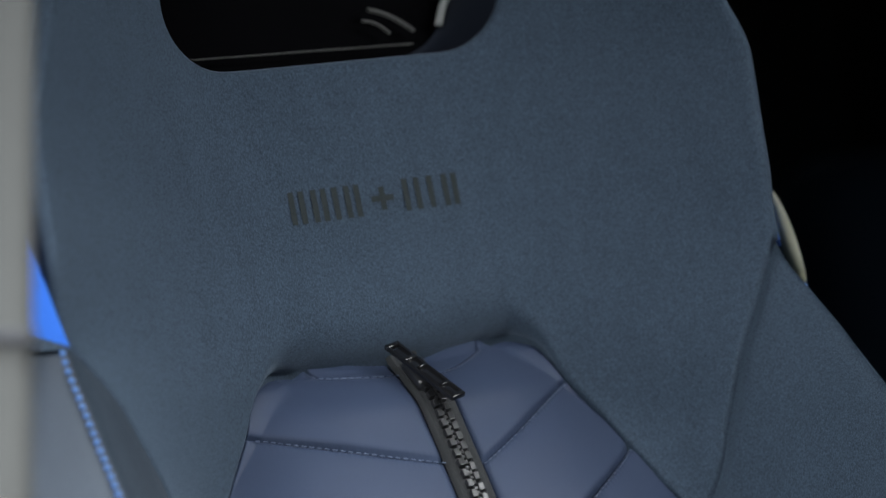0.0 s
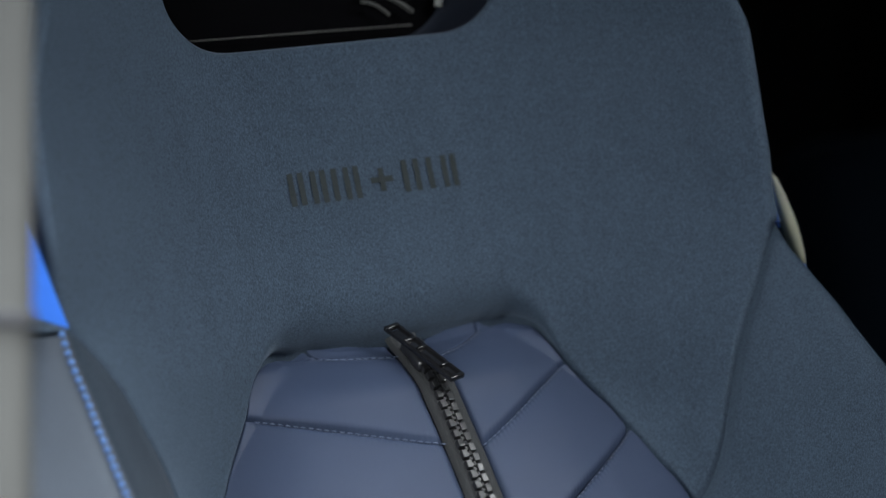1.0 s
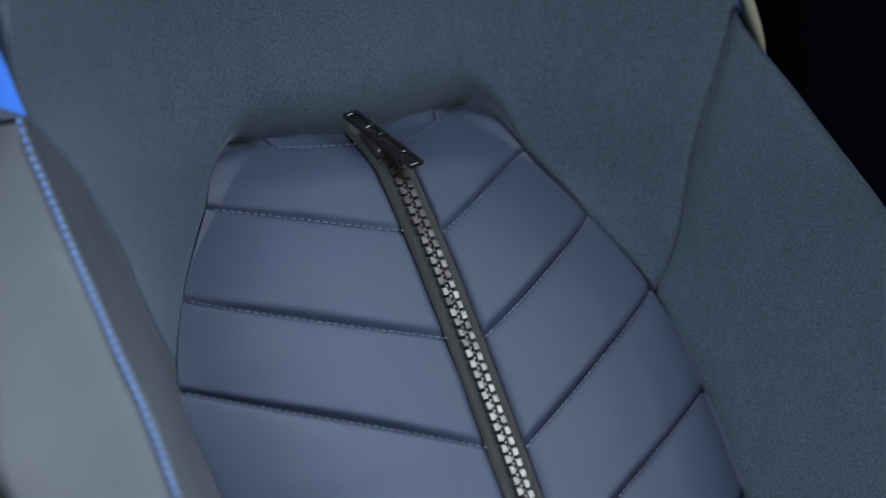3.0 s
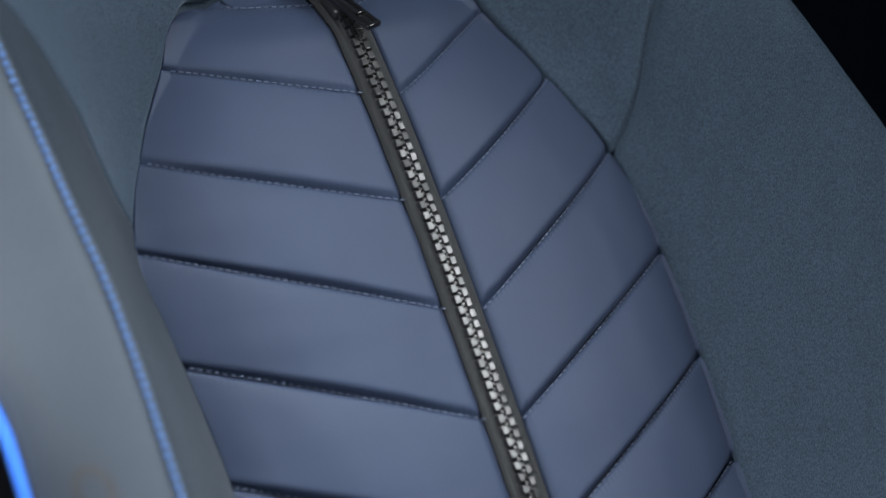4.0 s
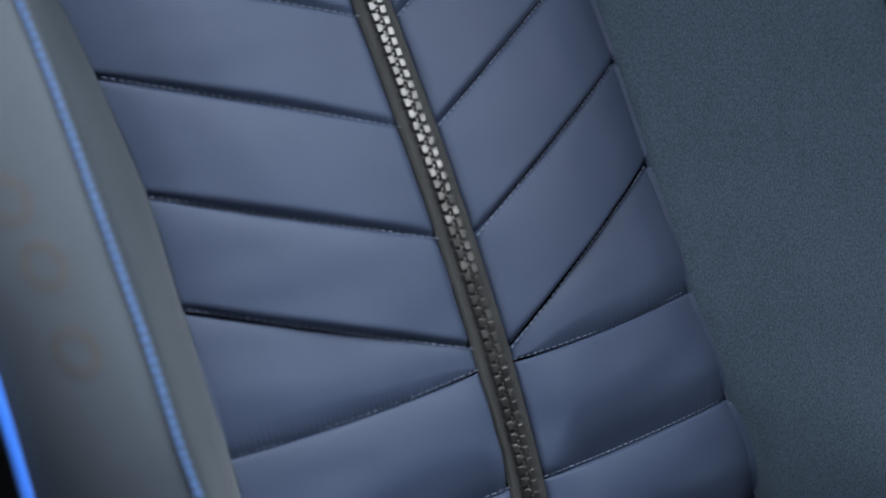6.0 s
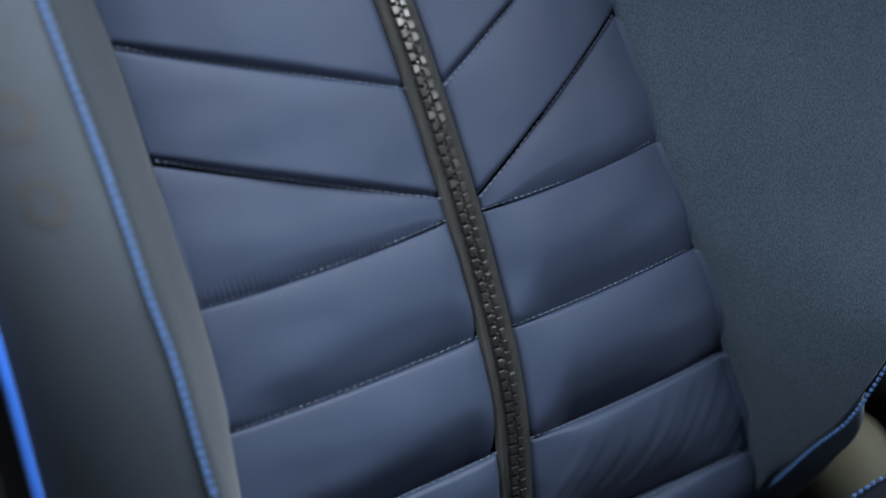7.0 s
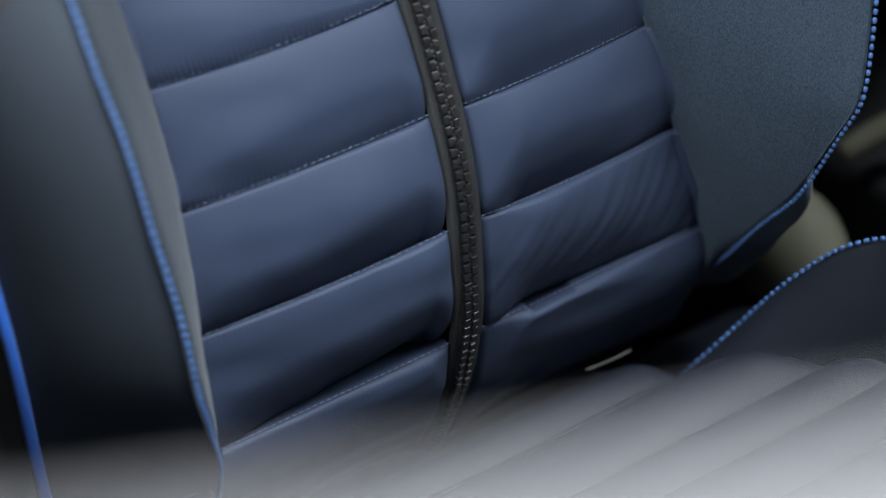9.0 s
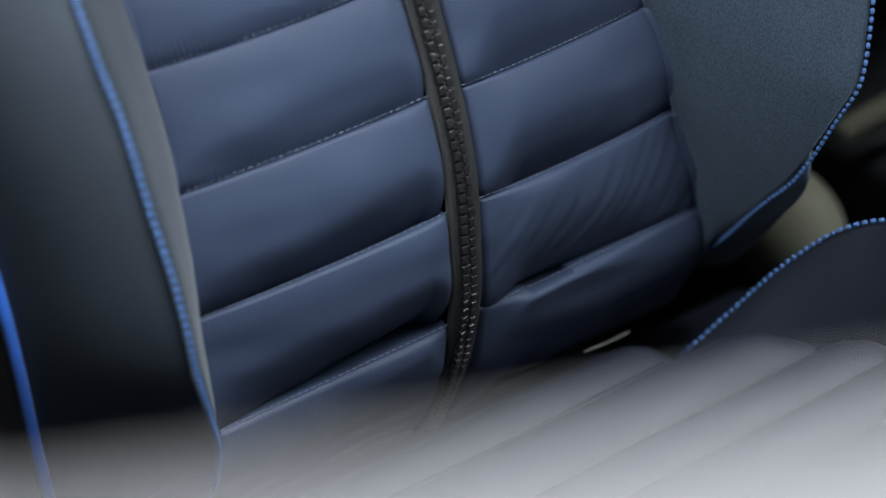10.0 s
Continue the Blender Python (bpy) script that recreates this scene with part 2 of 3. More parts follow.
def tucked(side, a, z, lift):
    """A point of the panel; its upper rim stays flat and slips in under the shoulder piece."""
    w = 0.28 * sstep(0.03, 0.085, z)
    p = cover(side * a, z, lift)
    if w == 0:
        return p

    def flat(a, z):
        base = 0.022 + 0.008 * sstep(-0.20, -0.08, z)
        return Vector((side * a, PROFILE(z) + base * (1 - sstep(0.10, 0.20, z)) * (a / max(PANEL[side](min(z, 0.158)), 0.05)) ** 2, z + UP))
    e = 0.001
    n = (flat(a + e, z) - flat(a - e, z)).cross(flat(a, z + e) - flat(a, z - e)).normalized() * side
    return p.lerp(flat(a, z) + n * lift, w)


def overhang(x):
    """A steep rise from the seam that rounds off into the pad's face."""
    return 1 - (1 - x) ** 2


FULL = {7: 0.30, 8: 0.46, 9: 0.56, 10: 0.66, 11: 0.90}  # how far up a lower pad turns under


def pad(side, k):
    lower = k >= 7
    high = min(0.0020 + 0.0011 * k, 0.0072) * (0.85 if side > 0 else 1)
    if k == 0:
        high = 0.003
    steep = {7: 0.78, 8: 0.80, 11: 0.10}.get(k, 0.90 if side < 0 else 0.78 if k < 10 else 0.42)
    ph = random.uniform(0, 9)

    def fn(u, v):
        s, t = min(u * 1.03, 1.0), min(v * 1.03, 1.0)
        skirt, brim = max(u * 1.03 - 1.0, 0) / 0.03, max(v * 1.03 - 1.0, 0) / 0.03  # the walls that go down into the grooves
        zu, zl = channel(k, s, side), channel(k + 1, s, side)
        z = lerp(zl, zu, t)
        x0 = (ZIP_R if side > 0 else -ZIP_L) + side * veer(z)
        a = lerp(x0, panel_edge(side, z) + (0.0025 * sstep(0.06, 0.02, z) if side > 0 else lerp(0.0008, 0.004, sstep(0.05, 0.0, z))), s) + 0.0012 * skirt
        gap = abs(zu - zl)
        under = 0.0
        if lower:
            # a filled channel: it sags and turns in under itself towards its lower seam
            if side > 0:
                tap = sstep(-0.02, 0.24, s) * (1 - 0.50 * sstep(0.25, 1.0, s))
            else:
                tap = (0.50 + 0.50 * sstep(0.0, 0.10, s)) * max(1 - s, 0) ** 0.40
            peak = FULL[k] * (0.35 + 0.65 * tap) * (1.15 if side > 0 else 1.0)
            under = steep * peak * gap * (0.08 + 0.92 * tap) * max(1 - t / peak, 0) ** 1.9
            hi = 0.0065 * min(1, gap / 0.05) * (0.45 + 0.55 * tap)
            puff = 1 if t < peak else max(math.cos(math.pi / 2 * (t - peak) / (1 - peak)), 0) ** 0.6
        else:
            tap, peak = 1.0, 0.085
            hi = high * min(1.0, gap / 0.048) * (0.16 + 0.84 * max(math.sin(math.pi * s), 0) ** (0.75 if side > 0 or k > 4 else 1.3))
            puff = overhang(t / peak) if t < peak else max(math.cos(math.pi / 2 * (t - peak) / (1 - peak)), 0) ** 0.35
        if lower:
            z -= 0.75 * under + 0.020 * brim
        edge = (1 - (1 - min(1, s / (0.035 if lower else 0.05))) ** 3) * (1 if side < 0 else 1 - (1 - min(1, (1 - s) / 0.03)) ** 2.6)
        wr = noise.noise(Vector((a * 22 + ph, z * 60, side * 3.0))) * (0.0012 if lower else 0.0008) + noise.noise(Vector((a * 60, z * 28 + ph, side))) * 0.0005
        if k == 10 and side > 0:  # slanting creases in the pad by the tunnel
            wr += 0.0007 * noise.noise(Vector(((a - 0.9 * z) * 110, (a + z) * 12, ph)))
        pucker = (0.0009 if lower else 0.08 * high) * math.sin(a * 2400 + 2.5 * noise.noise(Vector((a * 90, z * 9, ph)))) * math.exp(-(t / (0.10 if lower else 0.06)) ** 2) * min(1, t / 0.03) * (0.5 + 0.5 * noise.noise(Vector((a * 50, ph, k)))) * min(1, tap * 1.5)
        top = 0.00022 * math.sin(a * 2400 + ph) * math.exp(-((1 - t) / 0.05) ** 2)
        lift = hi * puff * (0.40 + 0.60 * edge) - under + wr * puff + pucker + top - (0.002 if lower else 0.0026) * math.exp(-(t / 0.05) ** 2) - (0.002 if lower else 0.0026) * (1 - edge) - drawn_in(a, z) - (0.003 if k == 0 else 0.006 if lower else 0.012) * skirt - (0.030 if lower else 0.004) * brim
        return tucked(side, a, z, lift)

    return grid(fn, 190, 38)


def lining(u, v):
    z = lerp(-0.45, 0.172, v)
    x = lerp(-1, 1, u)
    x *= PANEL[1 if x > 0 else -1](min(z, 0.159)) + 0.003
    return tucked(1 if x > 0 else -1, abs(x), z, -0.015 - 0.022 * sstep(-0.06, -0.12, z) - sink(abs(x), z))


quilt = part("quilted_panel", grid(lining, 40, 70), NYLON, seat, "navy quilted nylon panel with stitched channels")
for side in (-1, 1):
    for k in range(12):
        part("pad", pad(side, k), NYLON, quilt)


def stitch_line(name, path, length, gap, r, mat, parent, label=""):
    """Short raised threads along a path of points."""
    bm = bmesh.new()
    run = 0.0
    out = []
    for p, q in zip(path, path[1:]):
        out.append((run, p, q))
        run += (q - p).length
    s = 0.0
    while s + length < run:
        def at(d):
            for r0, p, q in reversed(out):
                if d >= r0:
                    return p.lerp(q, min(1, (d - r0) / max((q - p).length, 1e-9)))
        a, b = at(s), at(s + length)
        d = (b - a).normalized()
        o = d.orthogonal().normalized()
        c = d.cross(o)
        rings = []
        for f, rr in ((0.0, 0.35), (0.2, 0.9), (0.8, 0.9), (1.0, 0.35)):
            rings.append([bm.verts.new(a.lerp(b, f) + r * rr * (math.cos(i * math.tau / 6) * o + math.sin(i * math.tau / 6) * c)) for i in range(6)])
        for r0, r1 in zip(rings, rings[1:]):
            for i in range(6):
                bm.faces.new((r0[i], r0[(i + 1) % 6], r1[(i + 1) % 6], r1[i]))
        bm.faces.new(rings[0])
        bm.faces.new(list(reversed(rings[-1])))
        s += length + gap
    ob = part(name, bm, mat, parent, label)
    tagged(ob, kind="stuff")
    return ob


for side in (-1, 1):
    x0 = ZIP_R if side > 0 else -ZIP_L
    for k in range(1, 12):
        pts = []
        for i in range(41):
            s = lerp(0.0, 0.98, i / 40)
            z = channel(k, s, side)
            a = lerp(x0 + side * veer(z), panel_edge(side, z), s)
            pts.append(tucked(side, a, z + (0.0001 if k > 7 else -0.0004), (0.0002 if k > 7 else 0.0012) - drawn_in(a, z)))
        stitch_line("seam_stitching", pts, 0.0026, 0.0012, 0.00032 if k > 7 else 0.00044, NAVY_THREAD, quilt)

# -- zip: woven tape, moulded teeth, slider with pull --
ZTOP, ZEND = 0.163, -0.445
CHAIN = -0.0010


def tape(u, v):
    z = lerp(ZEND, ZTOP, v)
    x = lerp(ZIP_L, ZIP_R, u)
    lift = 0.0030 - 0.0045 * abs(2 * u - 1) ** 9 - 0.0006 * math.exp(-((abs(x - CHAIN) - 0.0046) / 0.0008) ** 2)
    return cover(x + veer(z), z, lift - sink(0, z) - 0.003 * sstep(0.150, 0.163, z))


zipper = part("zipper", grid(tape, 40, 200), TAPE, seat, "black zip with woven tape and chunky plastic teeth")


def joined(parts):
    """One bmesh out of several."""
    out = bmesh.new()
    for b in parts:
        me = bpy.data.meshes.new("t")
        b.to_mesh(me)
        b.free()
        out.from_mesh(me)
        bpy.data.meshes.remove(me)
    return out


def tooth_mesh(sgn):
    bm = joined([
        box(0.0032, 0.0032, 0.0042, 0.0004, Matrix.Translation((sgn * 0.0024, 0, 0))),
        box(0.0022, 0.0024, 0.0018, 0.0004, Matrix.Translation((sgn * 0.0004, 0.0006, 0))),
        box(0.0014, 0.0026, 0.0030, 0.0006, Matrix.Translation((-sgn * 0.0007, 0.0005, 0))),
    ])
    me = bpy.data.meshes.new("tooth")
    bm.to_mesh(me)
    bm.free()
    me.materials.append(TOOTH)
    return me


def arc_points(x, z0, z1, step, lift):
    """Points and frames along the cover at x, evenly spaced, from z0 down to z1."""
    def at(z):
        return cover(x + veer(z), z, lift - sink(0, z))
    out, z, last, run = [], z0, at(z0), 0.0
    out.append((last, z0))
    while z > z1:
        z -= 0.0002
        p = at(z)
        run += (p - last).length
        last = p
        if run >= step:
            run = 0.0
            out.append((p, z))
    return out


TEETH = {-1: tooth_mesh(-1), 1: tooth_mesh(1)}
for i, (p, z) in enumerate(arc_points(CHAIN, 0.140, -0.438, 0.00268, 0.0050)):
    sgn = -1 if i % 2 else 1
    d = (cover(CHAIN + veer(z + 0.002), z + 0.002, 0.005 - sink(0, z + 0.002)) - cover(CHAIN + veer(z - 0.002), z - 0.002, 0.005 - sink(0, z - 0.002))).normalized()
    nrm = Vector((1, 0, 0)).cross(d)
    ob = new("tooth", TEETH[sgn])
    ob.parent = zipper
    ob.matrix_world = Matrix((Vector((1, 0, 0)), -nrm, d)).transposed().to_4x4()
    ob.matrix_world = Matrix.Translation(p) @ ob.matrix_world @ pose(0, 0, 0, random.uniform(-4, 4), random.uniform(-2, 2), random.uniform(-4, 4))

sp = cover(CHAIN, 0.147, 0.006 - sink(0, 0.147))
sd = (cover(CHAIN, 0.155, 0.006 - sink(0, 0.155)) - cover(CHAIN, 0.138, 0.006 - sink(0, 0.138))).normalized()
sn = Vector((1, 0, 0)).cross(sd)
SM = Matrix.Translation(sp) @ Matrix((Vector((1, 0, 0)), -sn, sd)).transposed().to_4x4()
slider = part("slider", box(0.0120, 0.007, 0.022, 0.0022, SM), TOOTH, zipper, "black slider with long pull")
PM = SM @ pose(-0.0078, -0.0065, 0.0170, 0, -14, 0) @ Matrix.Diagonal((0.86, 0.9, 1.08, 1))
bm = joined([box(sx, sy, sz, 0.0007, PM @ Matrix.Translation((x, y, z))) for sx, sy, sz, x, y, z in (
    (0.0018, 0.0030, 0.047, -0.0042, 0, -0.0225), (0.0018, 0.0030, 0.047, 0.0042, 0, -0.0225), (0.0103, 0.0032, 0.0026, 0, 0, 0.0005), (0.0103, 0.0032, 0.0026, 0, 0, -0.0455),
    (0.0070, 0.0016, 0.044, 0, 0.0006, -0.024), (0.0090, 0.0028, 0.0022, 0, -0.0004, -0.012), (0.0060, 0.0028, 0.0018, 0.001, -0.0006, -0.020), (0.0060, 0.0028, 0.0018, 0.001, -0.0006, -0.036))])
part("pull_tab", bm, GLOSS, slider)

# -- shoulder piece with the headrest opening --
def z_low(side, a):
    """The lower rim of the shoulder piece: along the panel's top, then up the diagonal seam."""
    vz = VZ[side]
    vx = PANEL[side](vz)
    top = PANEL[side](0.160)
    if a <= top:
        return lerp(0.1625, 0.160, (a / top) ** 2)
    lo, hi = vz, 0.160 if a <= vx else 0.187
    for _ in range(30):
        mid = (lo + hi) / 2
        if (PANEL[side](mid) > a) if a <= vx else (SEAM[side](mid) < a):
            lo = mid
        else:
            hi = mid
    return hi


def shoulder_point(u, v):
    """u across, from side to side; beyond the crests the cover turns round to the rear."""
    q = lerp(-1.5, 1.5, u)
    side, q = (1 if q >= 0 else -1), abs(q)
    f = min(q, 1.0)
    rim = CREST_X[side](0.187)
    zl = z_low(side, f * rim)
    z = lerp(zl, 0.47, v ** 1.7)
    a = f * CREST_X[side](z)
    # the outline follows the seam low down and the crest above it
    a = lerp(f * rim, a, sstep(0.0, 0.15, z - zl) if f < 0.99 else 1)
    d = z - zl
    # the cover rolls over into the groove round the panel, deepest above the zip
    under = drawn_in(a, zl)
    deep, wide = 0.0045 + 0.96 * under, 0.006 + 0.75 * under
    vx = PANEL[side](VZ[side])
    h = max(1 - d / wide, 0)
    roll = deep * (1 - math.sqrt(max(1 - h * h, 0))) * (1 - sstep(vx - 0.022, vx - 0.004, a)) + (0.0035 if side > 0 else 0.0024) * math.exp(-(d / 0.0028) ** 2) * sstep(vx - 0.012, vx, a)
    p = cover(side * a, z, -roll)
    if v == 0 and a < vx - 0.012:  # the rim is sewn in under the panel
        p = cover(side * a * 0.93, z - 0.007, -deep - 0.003)
    if q > 1.0:
        t = (q - 1.0) / 0.5
        r = 0.006
        if t < 0.5:
            an = t / 0.5 * math.pi / 2
            p += Vector((side * r * math.sin(an), r * (1 - math.cos(an)), 0))
        else:
            p += Vector((side * (r - 0.012 * (t - 0.5) * 2), r + 0.09 * (t - 0.5) * 2, 0))
    return p


def solid_shoulder():
    nu, nv = 150, 64
    bm = grid(shoulder_point, nu, nv)
    # close it to the rear with a back skin
    bm.verts.ensure_lookup_table()
    idx = lambda i, j: bm.verts[i * (nv + 1) + j]
    ring = [idx(i, 0) for i in range(nu + 1)] + [idx(nu, j) for j in range(1, nv + 1)] + [idx(i, nv) for i in range(nu - 1, -1, -1)] + [idx(0, j) for j in range(nv - 1, 0, -1)]
    back = [bm.verts.new((w.co.x, 0.19, w.co.z)) for w in ring]
    n = len(ring)
    for i in range(n):
        bm.faces.new((ring[i], ring[(i + 1) % n], back[(i + 1) % n], back[i]))
    bm.faces.new(back)
    return bm


shoulder = part("shoulder_cover", solid_shoulder(), SUEDE, seat, "slate blue suede shoulder section with oblong headrest opening")
hole_bm = box(0.194, 0.6, 0.153, 0.0)
bmesh.ops.bevel(hole_bm, geom=[e for e in hole_bm.edges if abs(e.verts[0].co.y - e.verts[1].co.y) > 0.1], offset=0.036, segments=10, profile=0.5, affect="EDGES")
bmesh.ops.transform(hole_bm, matrix=Matrix.Translation((-0.008, 0.15, 0.3815 + UP)), verts=hole_bm.verts)
hole = part("cutter", hole_bm, SUEDE)
mod = shoulder.modifiers.new("opening", "BOOLEAN")
mod.object, mod.operation, mod.solver = hole, "DIFFERENCE", "EXACT"
dg = bpy.context.evaluated_depsgraph_get()
cut = bpy.data.meshes.new_from_object(shoulder.evaluated_get(dg))
shoulder.modifiers.clear()
shoulder.data = cut
bpy.data.objects.remove(hole)

# rolled lip and black insert of the headrest opening
def outline(t, w, h, r):
    """A rounded oblong, t from 0 to 1 all round."""
    an = t * math.tau
    c, sn = math.cos(an), math.sin(an)
    k = max(abs(c), abs(sn))
    x, y = c / k * w, sn / k * h
    dx, dy = max(abs(x) - (w - r), 0), max(abs(y) - (h - r), 0)
    if dx > 0 and dy > 0:
        q = math.hypot(dx, dy)
        x = math.copysign(w - r + r * dx / q, x)
        y = math.copysign(h - r + r * dy / q, y)
    return x, y


def lip_point(t):
    x, z = outline(t, 0.0965, 0.0770, 0.036)
    return cover(x - 0.008, z + 0.3815, -0.0035)


part("opening_lip", tube([lip_point(i / 160) for i in range(161)], 0.0030, 8), SUEDE, shoulder)
part("insert_edge", tube([Vector((lerp(-0.077, 0.050, i / 20), 0.148, lerp(0.3172, 0.3152, i / 20) + UP)) for i in range(21)], 0.0005, 6), WEB, shoulder, "dull edge of the black insert")
for x0, z0, x1, z1, r, mat in ((0.0261, 0.3352, 0.0515, 0.3220, 0.0014, WEB), (0.0219, 0.3295, 0.0373, 0.3216, 0.0010, WEB), (0.0740, 0.3385, 0.0668, 0.3238, 0.0022, PALE)):
    bend = [Vector((lerp(x0, x1, t / 12), 0.148, lerp(z0, z1, t / 12) + 0.002 * math.sin(math.pi * t / 12) + UP)) for t in range(13)]
    part("insert_rib", tube(bend, r, 8), mat, shoulder, "glossy edge inside the black insert")


def opening_wall(u, v):
    """The padded inside of the opening, rolled in and drawn together towards the rear."""
    x, z = outline(u, 0.0965, 0.0770, 0.036)
    an = v * math.pi / 2
    inset = 0.0050 * (1 - math.cos(an))
    x, z = x * (1 - inset / 0.0965), z * (1 - inset / 0.077)
    x -= 0.010 * v * sstep(0.0, 0.09, x)
    p = cover(x - 0.008, z + 0.3815, -0.002)
    return p + Vector((0, 0.030 * math.sin(an), 0))


# suede wall; the shade inside the opening is put into its dark colour
part("opening_wall", grid(opening_wall, 160, 10), SMOOTH, shoulder, "padded inside of the opening, its shade put into the dark colour")

# printed mark: plain bars
GLYPHS = [(-0.0440, 0.0085), (-0.0345, 0.0032), (-0.0260, 0.0092), (-0.0135, 0.0085), (0.0165, 0.0032), (0.0270, 0.0105), (0.0420, 0.0085)]


def mark(name, x, w, z0, z1):
    bm = grid(lambda u, v: cover(x + (u - 0.5) * w, lerp(z0, z1, v), 0.0006), 4, 6)
    return part(name, bm, PRINT, shoulder)


for x, w in GLYPHS:
    for dx in ((0,) if w < 0.005 else (-w / 2 + 0.0015, w / 2 - 0.0015)):
        mark("print_bar", x + dx, 0.0030, 0.227, 0.2435)
mark("print_cross", 0.0030, 0.0125, 0.2335, 0.2365)
mark("print_cross", 0.0030, 0.0030, 0.2290, 0.2410)

# -- side bolsters --
PIPE_X = spline([(-0.45, 0.212), (-0.316, 0.222), (-0.08, 0.228), (0.0, 0.232), (0.05, 0.240), (0.12, 0.238), (0.187, 0.200)])
PIPE_Y = spline([(-0.45, -0.003), (-0.35, -0.041), (-0.236, -0.062), (-0.166, -0.060), (-0.058, -0.042), (0.0, -0.032), (0.12, 0.035), (0.187, 0.072)])


def piping_at(side, z):
    if side > 0:
        k = sstep(-0.22, -0.33, z)
        c = cover(CREST_X[1](z), z)
        return Vector((c.x + 0.008, PIPE_Y(z) + 0.02, c.z)).lerp(c + Vector((lerp(0.020, 0.040, sstep(-0.32, -0.40, z)), -0.003, -0.010)), k)
    return Vector((side * PIPE_X(z), PIPE_Y(z), z + UP))


def bolster_inner(side):
    def fn(u, v):
        z = lerp(-0.43 if side < 0 else -0.412, 0.186, v)
        c = CREST_X[side](z)
        a0 = panel_edge(side, z) + 0.0005 if z < VZ[side] else SEAM[side](z) - 0.0005
        lap = sstep(VZ[side], 0.02, z) if side < 0 else 0  # on the door side it bulges over the panel's edge
        a0 -= 0.0015 * lap
        a = lerp(min(a0, c - 0.001), c, max(u - 0.04, 0) / 0.96)
        d = a - a0
        roll = (0.0038 if side > 0 and z > 0.05 else 0.0008) * math.exp(-(d / 0.003) ** 2) * (1 - lap) + (0.0030 if side < 0 else 0.0006) * math.exp(-((c - a) / 0.004) ** 2)
        bulge = 0.003 * math.sin(math.pi * u) * (1 - sstep(0.0, 0.15, z)) + lap * 0.0016 * (1 - sstep(0.0, 0.03, d))
        if u == 0:
            bulge -= 0.010 * lap
        return cover(side * a, z, bulge - roll)
    return grid(fn, 50, 120)


def seam_underlay(side):
    """A strip of the cover folded in under the diagonal seam."""
    def fn(u, v):
        z = lerp(0.050, 0.180, v)
        a = min(SEAM[side](max(z, VZ[side])) + lerp(-0.009, 0.009, u), CREST_X[side](z) - 0.002)
        return cover(side * a, z, -0.0055)
    return grid(fn, 6, 40)


def crest(side, z):
    return cover(side * CREST_X[side](z), z, 0.0)


def bolster_outer(side):
    def fn(u, v):
        z = lerp(-0.43 if side < 0 else -0.412, 0.184 if side < 0 else 0.189, v)
        c = crest(side, z)
        e = piping_at(side, z)
        if u < 0.6:
            t = u / 0.6
            roll = (0.0022 if side < 0 else 0.0006) * math.exp(-(t * 0.06 / 0.004) ** 2)
            n = Vector((side * 0.75, -0.66, 0))
            return c.lerp(e, t) + n * (0.006 * math.sin(math.pi * t) - roll)
        t = (u - 0.6) / 0.4
        return e + Vector((-side * 0.03 * t * t, 0.08 * t, 0))
    return grid(fn, 30, 100)


for side in (-1, 1):
    # one suede on both sides; the door side's duller light is put into its colour
    part("bolster", bolster_inner(side), SHADED_SUEDE if side < 0 else SUEDE, seat, "slate suede side bolster with shade in its colour" if side < 0 else "slate suede side bolster")
    part("seam_underlay", seam_underlay(side), SUEDE, seat)
    part("bolster_side", bolster_outer(side), LEATHER if side < 0 else SUEDE, seat, "grey leatherette bolster flank" if side < 0 else "slate suede bolster flank")
    pts = []
    for i in range(161):
        z = lerp(0.186 if side < 0 else 0.163, -0.415 if side < 0 else -0.400, i / 160)
        k = sstep(-0.20, -0.06, z) * (1 - sstep(0.150, 0.175, z)) if side > 0 else 0
        pts.append(crest(side, z) + Vector((side * 0.0015 + 0.004 * k, -0.0010 + 0.014 * k - (0.0028 * sstep(-0.26, -0.32, z) if side > 0 else 0), 0)))
    stitch_line("blue_stitching", pts, 0.0030, 0.0014 if side < 0 else 0.0012, 0.0015 if side < 0 else 0.0013, THREAD, seat, "bright blue contrast stitching")
    pts = []
    for i in range(81):
        z = lerp(0.03, -0.43 if side < 0 else -0.20, i / 80)
        pts.append(piping_at(side, z) + Vector((side * 0.0012, -0.0020, 0)))
    part("piping", tube(pts, 0.0030, 8), BLUE, seat, "bright blue piping")

    # blue gusset at the notch below the shoulder
    def gusset(u, v):
        if side < 0:
            z = lerp(0.187, 0.262, v)
            return Vector((-(0.1930 + 0.0125 * min(v * 1.1, 1) ** 0.9 + 0.055 * u), lerp(0.030 + 0.012 * v, 0.15, u), z + 0.038 * u * (1 - v) + UP))
        z = lerp(0.183, 0.256, v)
        w = 0.0015 + 0.0050 * math.exp(-((v - 0.20) / 0.17) ** 2)
        return Vector((0.1915 + w * u - 0.0006 * v, 0.040 + 0.012 * v + 0.012 * u, z + UP))
    part("gusset", grid(gusset, 10, 12), BLUE, seat, "bright blue fabric gusset")

# faint ring marks on the flank
for z, k in ((-0.020, 0.50), (-0.047, 0.42), (-0.082, 0.40)):
    def ring(u, v):
        an = u * math.tau
        r = lerp(0.0062, 0.0108, v)
        zz = z + r * math.sin(an)
        t = k + r * math.cos(an) / 0.075
        return crest(-1, zz).lerp(piping_at(-1, zz), t) + Vector((-0.75, -0.66, 0)) * (0.006 * math.sin(math.pi * t) + 0.0004)
    part("ring_mark", grid(ring, 28, 2), STAIN, seat)

